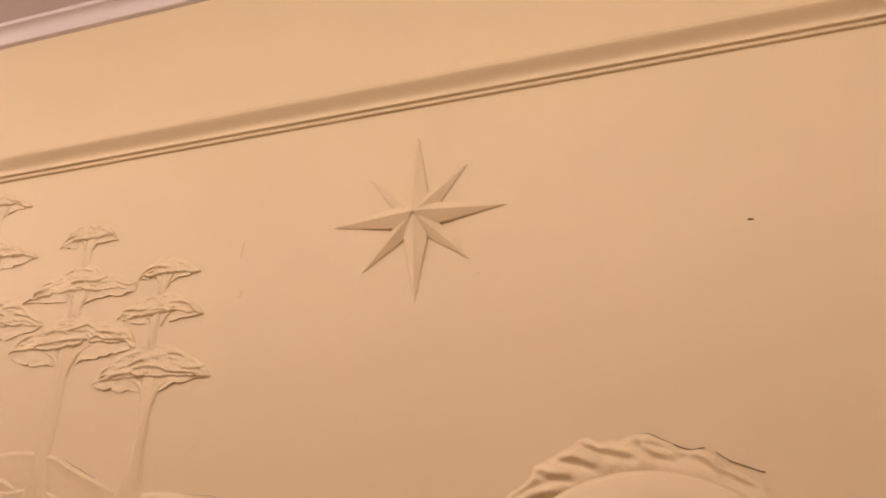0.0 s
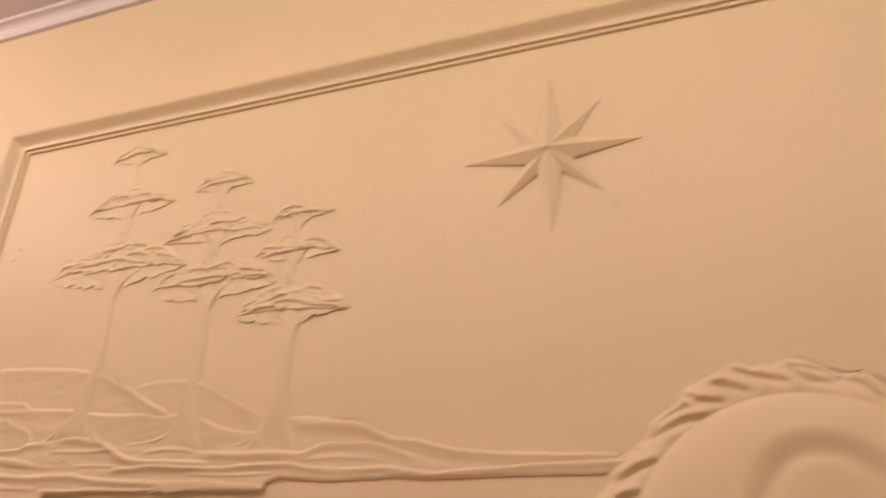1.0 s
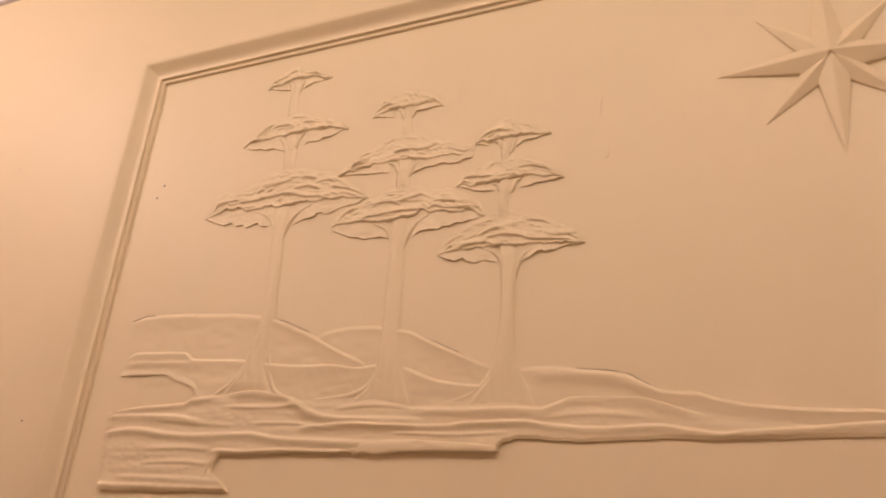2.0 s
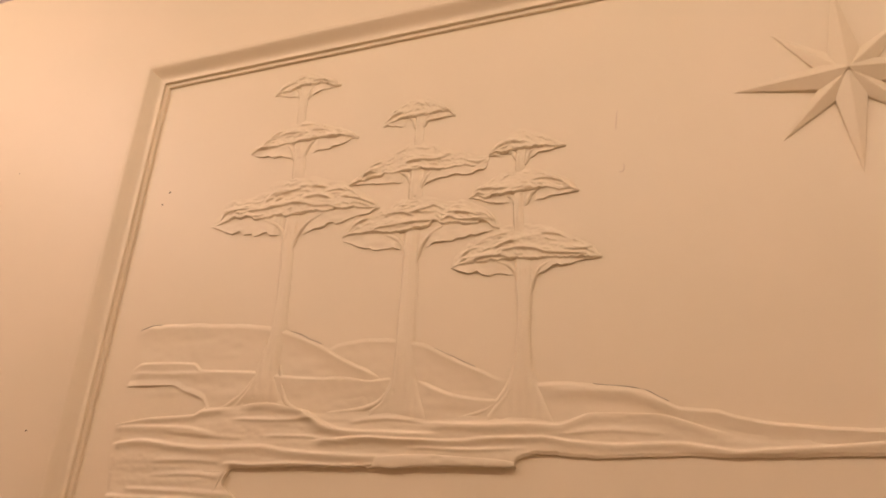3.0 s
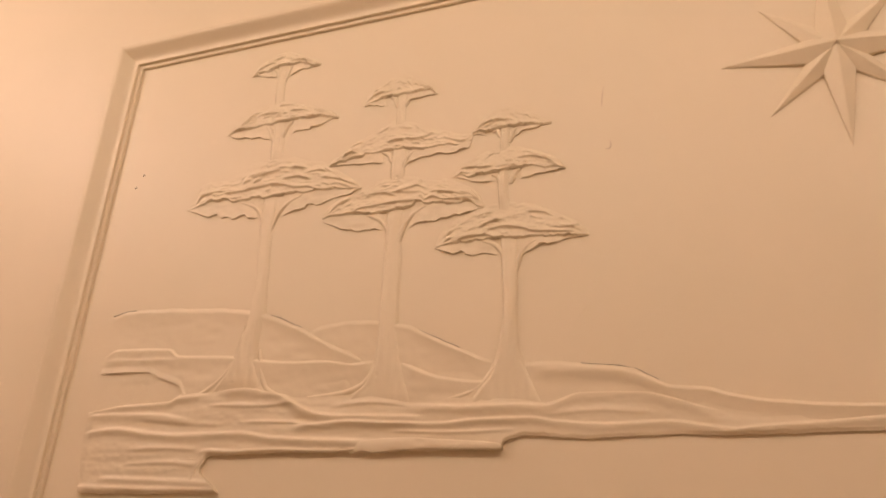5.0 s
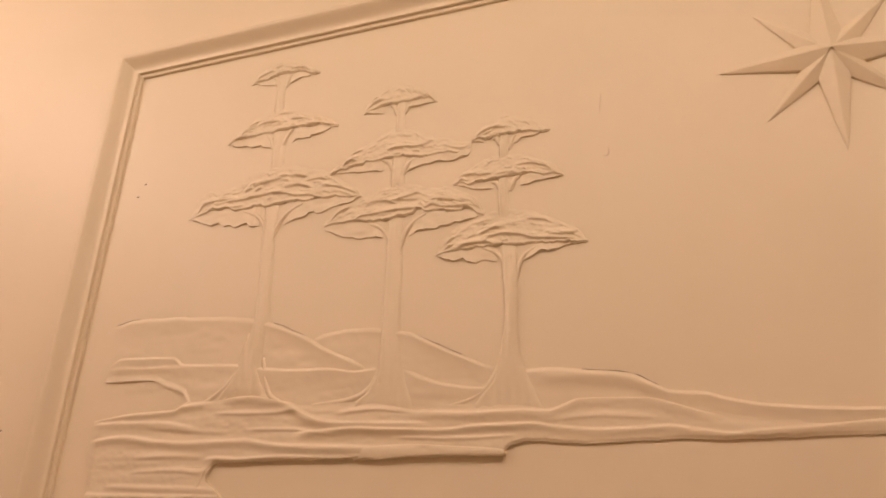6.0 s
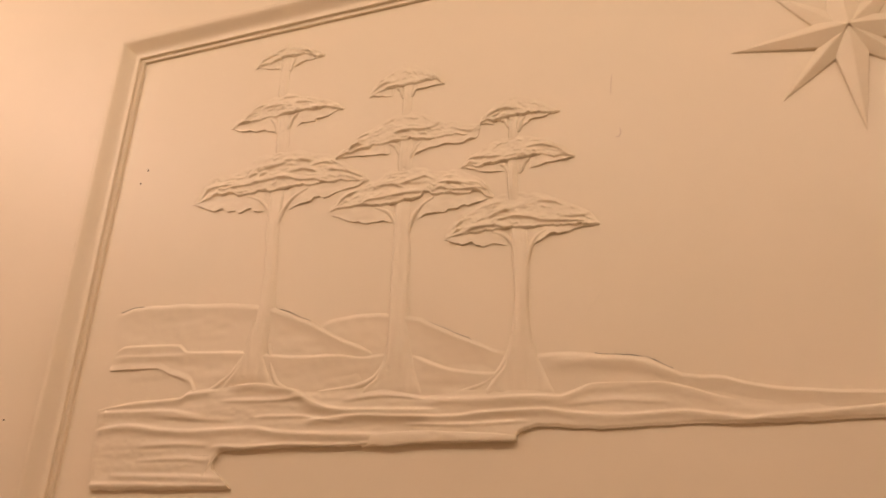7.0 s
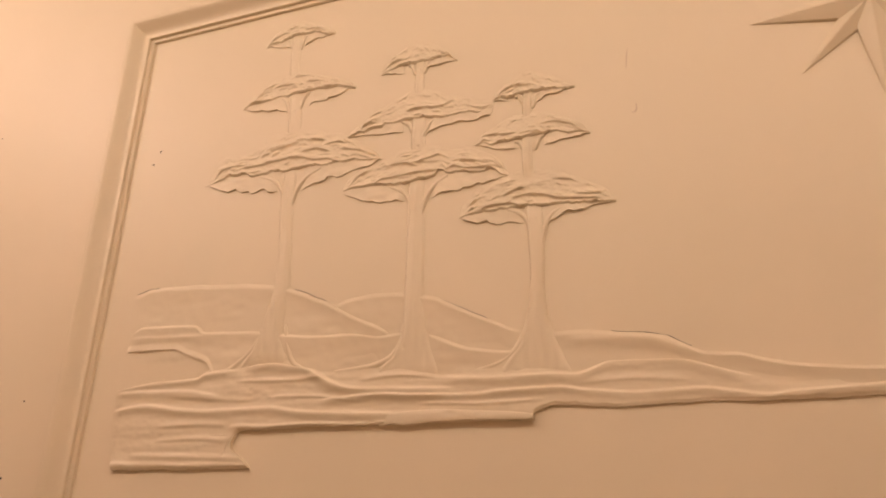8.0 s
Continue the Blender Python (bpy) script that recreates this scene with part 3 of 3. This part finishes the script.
tree("low plaster relief of a flat-topped tree, three tiers, between two others",
     (1.615, ((1.615, 0.850), (1.635, 0.862), (1.662, 0.886), (1.686, 0.920), (1.737, 0.947), (1.80, 0.951), (1.89, 0.949), (1.984, 0.949), (2.096, 0.947), (2.298, 0.949), (2.47, 0.952), (2.51, 0.953)),
      ((1.615, 1.085), (1.635, 1.072), (1.662, 1.055), (1.69, 1.038), (1.738, 1.021), (1.773, 1.014), (1.889, 1.003), (1.98, 1.001), (2.091, 0.996), (2.292, 0.993), (2.465, 0.981), (2.51, 0.980)), RISE),
     [(((0.848, 2.488), (0.860, 2.514), (0.876, 2.529), (0.914, 2.550), (0.940, 2.574), (0.952, 2.577), (0.979, 2.564), (1.005, 2.547), (1.032, 2.526), (1.053, 2.507), (1.068, 2.487)),
         ((0.853, 2.481), (0.875, 2.488), (0.897, 2.495), (0.926, 2.499), (0.944, 2.499), (0.972, 2.501), (0.995, 2.498), (1.020, 2.500), (1.045, 2.499), (1.062, 2.488), (1.072, 2.479)),
         ((0.848, 2.486), (0.871, 2.483), (0.898, 2.476), (0.922, 2.473)), ((0.974, 2.473), (1.000, 2.480), (1.025, 2.481), (1.050, 2.483), (1.069, 2.483)),
         [((0.857, 2.497), (0.889, 2.514), (0.919, 2.517))], 0.966),
      (((0.756, 2.306), (0.772, 2.321), (0.797, 2.332), (0.818, 2.350), (0.854, 2.372), (0.904, 2.396), (0.929, 2.406), (0.945, 2.414), (1.001, 2.402), (1.055, 2.376), (1.120, 2.353), (1.144, 2.343), (1.171, 2.342)),
         ((0.761, 2.300), (0.795, 2.309), (0.821, 2.312), (0.842, 2.319), (0.858, 2.315), (0.871, 2.322), (0.897, 2.321), (0.930, 2.326), (0.963, 2.324), (0.983, 2.326), (0.996, 2.320), (1.045, 2.312), (1.061, 2.314), (1.109, 2.313), (1.132, 2.308), (1.153, 2.309), (1.165, 2.314), (1.174, 2.319)),
         ((0.756, 2.304), (0.791, 2.302), (0.835, 2.299), (0.869, 2.297), (0.895, 2.293), (0.928, 2.291)), ((0.989, 2.275), (1.011, 2.283), (1.040, 2.289), (1.059, 2.291), (1.082, 2.294), (1.106, 2.291), (1.127, 2.290), (1.145, 2.297), (1.165, 2.300), (1.171, 2.309)),
         [((0.937, 2.353), (0.960, 2.354), (0.985, 2.354), (1.010, 2.349), (1.034, 2.348), (1.058, 2.356)), ((0.815, 2.354), (0.861, 2.364)), ((0.802, 2.324), (0.834, 2.333), (0.850, 2.332))], 0.968),
      (((0.753, 2.146), (0.767, 2.166), (0.789, 2.185), (0.834, 2.209), (0.900, 2.220), (0.916, 2.235), (0.964, 2.243), (1.013, 2.237), (1.062, 2.215), (1.109, 2.214), (1.156, 2.191), (1.194, 2.160), (1.209, 2.132)),
         ((0.759, 2.141), (0.780, 2.145), (0.811, 2.146), (0.844, 2.146), (0.902, 2.139), (0.943, 2.138), (0.978, 2.144), (1.003, 2.145), (1.018, 2.149), (1.029, 2.159), (1.041, 2.159), (1.050, 2.150), (1.068, 2.146), (1.091, 2.147), (1.115, 2.141), (1.148, 2.138), (1.163, 2.142), (1.178, 2.139), (1.193, 2.124), (1.212, 2.118)),
         ((0.754, 2.144), (0.765, 2.132), (0.792, 2.121), (0.818, 2.109), (0.844, 2.103), (0.872, 2.094), (0.893, 2.095), (0.918, 2.095), (0.942, 2.089)), ((1.009, 2.087), (1.036, 2.100), (1.067, 2.099), (1.086, 2.097), (1.097, 2.105), (1.120, 2.105), (1.135, 2.109), (1.158, 2.110), (1.180, 2.114), (1.209, 2.121)),
         [((0.849, 2.150), (0.875, 2.159), (0.907, 2.161), (0.940, 2.163), (0.972, 2.164), (1.004, 2.164), (1.032, 2.163)), ((1.048, 2.161), (1.074, 2.167), (1.105, 2.155), (1.159, 2.152), (1.200, 2.148)), ((1.058, 2.183), (1.112, 2.175), (1.176, 2.161)), ((0.888, 2.199), (0.929, 2.199), (0.974, 2.186)), ((0.962, 2.196), (1.002, 2.202), (1.036, 2.210)), ((0.774, 2.155), (0.806, 2.181), (0.842, 2.193))], 0.974)],
     [([(0.775, 1.662, 0.0060), (0.86, 1.668, 0.0090), (0.919, 1.686, 0.0105), (0.950, 1.737, 0.0090), (0.955, 1.80, 0.0045)], ((0, 0.008), (0.5, 0.0138), (1, 0.010)))], 41)
tree("low plaster relief of a shorter flat-topped tree with three tiers",
     (1.595, ((1.595, 1.160), (1.612, 1.166), (1.645, 1.185), (1.664, 1.203), (1.696, 1.234), (1.736, 1.250), (1.775, 1.259), (1.844, 1.264), (1.973, 1.257), (2.175, 1.246), (2.36, 1.250)),
      ((1.595, 1.400), (1.612, 1.389), (1.645, 1.362), (1.664, 1.350), (1.693, 1.333), (1.733, 1.316), (1.773, 1.305), (1.842, 1.301), (1.97, 1.301), (2.171, 1.275), (2.36, 1.277)), RISE),
     [(((1.171, 2.347), (1.183, 2.359), (1.201, 2.374), (1.221, 2.384), (1.236, 2.399), (1.252, 2.405), (1.267, 2.405), (1.305, 2.388), (1.335, 2.370), (1.357, 2.356), (1.380, 2.341)),
         ((1.174, 2.336), (1.194, 2.339), (1.214, 2.336), (1.232, 2.338), (1.250, 2.341), (1.270, 2.343), (1.292, 2.339), (1.314, 2.338), (1.358, 2.333), (1.382, 2.334)),
         ((1.171, 2.335), (1.191, 2.333), (1.214, 2.326)), ((1.278, 2.308), (1.297, 2.316), (1.308, 2.326), (1.327, 2.326), (1.346, 2.328), (1.361, 2.335), (1.380, 2.338)),
         [((1.182, 2.348), (1.208, 2.359), (1.238, 2.367), (1.273, 2.364))], 1.262),
      (((1.124, 2.220), (1.142, 2.239), (1.162, 2.251), (1.184, 2.265), (1.207, 2.277), (1.230, 2.283), (1.260, 2.284), (1.297, 2.278), (1.333, 2.265), (1.376, 2.244), (1.397, 2.228), (1.413, 2.206)),
         ((1.127, 2.215), (1.146, 2.217), (1.176, 2.208), (1.196, 2.213), (1.218, 2.211), (1.236, 2.213), (1.255, 2.217), (1.270, 2.219), (1.306, 2.218), (1.328, 2.216), (1.371, 2.207), (1.415, 2.200)),
         ((1.124, 2.219), (1.155, 2.207), (1.186, 2.196), (1.216, 2.192), (1.242, 2.189)), ((1.301, 2.190), (1.325, 2.191), (1.347, 2.196), (1.364, 2.195), (1.382, 2.197), (1.413, 2.203)),
         [((1.138, 2.238), (1.172, 2.238), (1.210, 2.232), (1.235, 2.233)), ((1.294, 2.248), (1.327, 2.247), (1.363, 2.236), (1.394, 2.220))], 1.266),
      (((1.085, 2.027), (1.092, 2.049), (1.111, 2.070), (1.150, 2.101), (1.195, 2.119), (1.224, 2.126), (1.296, 2.125), (1.332, 2.116), (1.359, 2.100), (1.414, 2.070), (1.438, 2.057), (1.453, 2.040), (1.464, 2.024)),
         ((1.089, 2.021), (1.111, 2.026), (1.151, 2.028), (1.170, 2.027), (1.192, 2.031), (1.238, 2.031), (1.263, 2.031), (1.305, 2.026), (1.360, 2.024), (1.414, 2.019), (1.466, 2.016)),
         ((1.085, 2.024), (1.098, 2.016), (1.116, 2.010), (1.138, 2.004), (1.153, 2.007), (1.172, 1.999), (1.189, 1.994), (1.211, 1.996), (1.250, 1.989)), ((1.289, 1.978), (1.316, 1.988), (1.337, 1.997), (1.355, 2.007), (1.371, 2.006), (1.392, 2.007), (1.412, 2.013), (1.432, 2.015), (1.464, 2.019)),
         [((1.144, 2.038), (1.176, 2.044), (1.212, 2.045), (1.251, 2.033)), ((1.212, 2.054), (1.255, 2.062), (1.305, 2.054), (1.339, 2.040), (1.387, 2.034), (1.438, 2.028)), ((1.374, 2.047), (1.414, 2.041), (1.434, 2.044), (1.447, 2.049)), ((1.319, 2.095), (1.361, 2.089), (1.385, 2.077)), ((1.111, 2.049), (1.134, 2.063)), ((1.197, 2.068), (1.226, 2.076), (1.265, 2.082))], 1.281)],
     [([(1.12, 1.643, 0.0060), (1.192, 1.661, 0.0090), (1.233, 1.694, 0.0090), (1.256, 1.746, 0.0075), (1.266, 1.82, 0.0045)], ((0, 0.008), (0.5, 0.0138), (1, 0.010)))], 71)

# ---- rounded figure with curled locks ----
CX, CZ, R = 2.55, 1.35, 0.36


def stroke(X, Z, a, w, *pts):
    """A rounded swelling (or groove, a < 0) along a short bent line, tapering to both ends."""
    t = np.linspace(0, 1, 26)
    k = np.linspace(0, 1, len(pts))
    px, pz = (curve(t, *zip(k, [p[i] for p in pts])) for i in (0, 1))
    near, along = np.full(X.shape, 9.0), np.zeros(X.shape)
    for i in range(26):
        d = np.hypot(X - px[i], Z - pz[i])
        along = np.where(d < near, t[i], along)
        near = np.minimum(near, d)
    return a * np.sin(math.pi * (0.12 + 0.80 * along)) * np.exp(-(near / w) ** 2)


# outer edge of the locks: (angle, radius) round the figure's middle
EDGE = ((49.2, 0.401), (54.3, 0.411), (59.1, 0.41), (65.6, 0.414), (70.6, 0.431), (75.8, 0.419), (80.4, 0.428), (87.3, 0.446), (91, 0.446), (93.5, 0.44), (99.8, 0.441), (104, 0.46), (108.8, 0.449), (114, 0.445), (118.6, 0.45), (124.4, 0.43), (131.1, 0.438), (136.9, 0.424), (141.1, 0.43), (146.9, 0.454), (151, 0.457), (153.2, 0.448), (156.7, 0.445), (161.2, 0.463), (165.3, 0.466), (169.9, 0.429), (172.8, 0.44))
turns = np.linspace(-50, 235, 900)[:, None]
ang = np.radians(turns)
q = np.linspace(0, 1, 90)[None, :]
seen = step(30, 40, turns) * step(176, 168, turns)
outer = curve(turns, *EDGE) * seen + (0.425 + 0.020 * np.abs(np.sin(ang * 9))) * (1 - seen) + 0.0022 * grain(turns * 0.55, 0, 4)
radius = R - 0.022 + (outer - R + 0.022) * q
X, Z = CX + radius * np.cos(ang), CZ + radius * np.sin(ang)
H = 0.010 + 0.019 * np.exp(-((q - 0.42) / 0.36) ** 2) + 0.004 * grain(turns * 0.13, q * 2, 3)
# each lock: the shaded groove under it, its own ridge follows just above
LOCKS = (
    ((2.248, 1.628), (2.301, 1.651), (2.336, 1.664), (2.385, 1.668)), ((2.253, 1.641), (2.293, 1.677), (2.328, 1.693), (2.370, 1.698)),
    ((2.330, 1.723), (2.364, 1.707), (2.412, 1.700)), ((2.378, 1.747), (2.423, 1.737), (2.468, 1.718)), ((2.430, 1.778), (2.479, 1.756), (2.545, 1.738)),
    ((2.160, 1.570), (2.187, 1.595), (2.222, 1.608)), ((2.186, 1.540), (2.213, 1.559), (2.263, 1.577)), ((2.152, 1.466), (2.180, 1.500), (2.226, 1.510)),
    ((2.096, 1.464), (2.112, 1.468), (2.128, 1.472)), ((2.113, 1.408), (2.145, 1.423), (2.186, 1.436)),
)
for lock in LOCKS:
    H = H + stroke(X, Z, -0.012, 0.0090, *lock) + stroke(X, Z, 0.011, 0.0100, *[(x - 0.004, z + 0.015) for x, z in lock])
# the locks that fall the other way from the parting
for lock in (((2.548, 1.770), (2.590, 1.740), (2.632, 1.731)), ((2.640, 1.748), (2.685, 1.722), (2.716, 1.690)), ((2.722, 1.700), (2.745, 1.684), (2.788, 1.668)), ((2.545, 1.778), (2.600, 1.764), (2.648, 1.735))):
    H = H + stroke(X, Z, -0.011, 0.0095, *lock) + stroke(X, Z, 0.010, 0.0100, *[(x + 0.006, z + 0.014) for x, z in lock])
for a in list(range(-45, 36, 11)) + list(range(186, 232, 11)):
    side = 1 if a < 90 else -1
    lock = [(CX + (R + k) * math.cos(radians(a - side * b)), CZ + (R + k) * math.sin(radians(a - side * b))) for k, b in ((0.0, 0), (0.030, 5), (0.062, 7))]
    H = H + stroke(X, Z, -0.013, 0.009, *lock) + stroke(X, Z, 0.011, 0.010, *[(x, z + 0.014) for x, z in lock])
H = H + 0.0016 * grain(X * 40, Z * 40, 2) + 0.0006 * grain(X * 120, Z * 120, 2)
H = np.maximum(H, 0.006) * (1 - 0.78 * step(0.80, 1.0, q))
sheets = [(X, Z, H)]
ang = np.radians(np.linspace(0, 360, 200))[:, None]
rr = np.linspace(0.002, 1, 90)[None, :] * (R + 0.004)
X, Z = CX + rr * np.cos(ang), CZ + rr * np.sin(ang)
far = np.hypot(X - 2.585, Z - 1.475)
H = 0.034 + 0.045 * np.sqrt(np.clip(1 - (rr / R) ** 2, 0, 1)) ** 0.9
H = H - 0.017 * step(0.168, 0.100, far) - 0.005 * np.exp(-((far - 0.118) / 0.022) ** 2) - 0.006 * np.exp(-(far / 0.05) ** 2)
figure = relief("round_relief_figure", sheets + [(X, Z, H)])
tagged(figure, "rounded cream plaster relief ringed with wavy curled locks", "relief")


# ---- chips and hairlines in the paint ----
def chip(x, z, w, h, turn, seed):
    bm = bmesh.new()
    rng = random.Random(seed)
    n = 12
    c, s = math.cos(radians(turn)), math.sin(radians(turn))
    pts = []
    for i in range(n):
        a = 2 * math.pi * i / n
        k = rng.uniform(0.65, 1.1)
        px, pz = w / 2 * k * math.cos(a), h / 2 * k * math.sin(a)
        pts.append((x + px * c - pz * s, z + px * s + pz * c))
    up = [bm.verts.new((a, -0.0012, b)) for a, b in pts]
    down = [bm.verts.new((x + (a - x) * 1.15, 0.002, z + (b - z) * 1.15)) for a, b in pts]
    bm.faces.new(up)
    for i in range(n):
        j = (i + 1) % n
        bm.faces.new((up[i], up[j], down[j], down[i]))
    ob = part("paint_chip", bm, CHIP, None)
    return tagged(ob, "small dark chip in the cream wall paint", "chip", group="chips in the wall paint")


for k, (x, z, w, h, turn) in enumerate(((2.865, 2.281, 0.016, 0.006, 170), (0.117, 2.370, 0.005, 0.009, -30), (0.097, 2.329, 0.007, 0.005, 20),
                                        (-0.248, 1.419, 0.009, 0.007, 0), (-0.222, 1.630, 0.008, 0.005, 10), (-0.590, 2.540, 0.004, 0.003, 0))):
    chip(x, z, w, h, turn, k)


def hairline(*pts, lift=0.001, material=None):
    ob = relief("hairline_crack", [ribbon(pts, ((0, lift * 0.7), (0.5, lift), (1, lift * 0.7)), 40, 5)], None, "", material or CRACK)
    return tagged(ob, "fine hairline crack in the cream wall paint", "crack", group="cracks in the wall paint")


def edge_crack(line, x0, x1, lift, rise=0.0, n=9, thick=0.0005):
    """A dark hairline that wanders along the top edge of a raised part."""
    xs = np.linspace(x0, x1, n)
    zs = line(xs) + rise + 0.0012 * grain(xs * 60, 0, 21)
    hairline(*[(x, z, 0.0002 + thick * abs(math.sin(3.1 * k))) for k, (x, z) in enumerate(zip(xs, zs))], lift=lift, material=CHIP if thick > 0.0004 else CRACK)


edge_crack(top_far, 0.64, 0.735, 0.0048, 0.001, 9, 0.0009)
edge_crack(top_far, 0.125, 0.20, 0.0036, 0.001)
edge_crack(top_round, 1.05, 1.16, 0.0036, 0.001)
edge_crack(top_right, 1.44, 1.60, 0.0050, 0.001, 9, 0.0009)
rim_line = lambda x: CZ + curve(np.degrees(np.arctan2(0.42, x - CX)), *EDGE) * np.sin(np.arctan2(0.42, x - CX))
edge_crack(rim_line, 2.55, 2.69, 0.0050, 0.002, 14, 0.0009)
edge_crack(rim_line, 2.71, 2.80, 0.0050, 0.002, 9, 0.0008)
hairline((1.514, 2.418, 0.0006), (1.510, 2.39, 0.0012), (1.508, 2.362, 0.0006))
hairline((1.524, 2.262, 0.0006), (1.526, 2.250, 0.0014), (1.519, 2.239, 0.0014), (1.513, 2.240, 0.0006))
hairline((1.466, 1.859, 0.0003), (1.448, 1.835, 0.0004), (1.426, 1.807, 0.0003), lift=0.0002, material=CREAM)
hairline((2.201, 2.222, 0.0004), (2.208, 2.227, 0.0009), (2.213, 2.229, 0.0004))
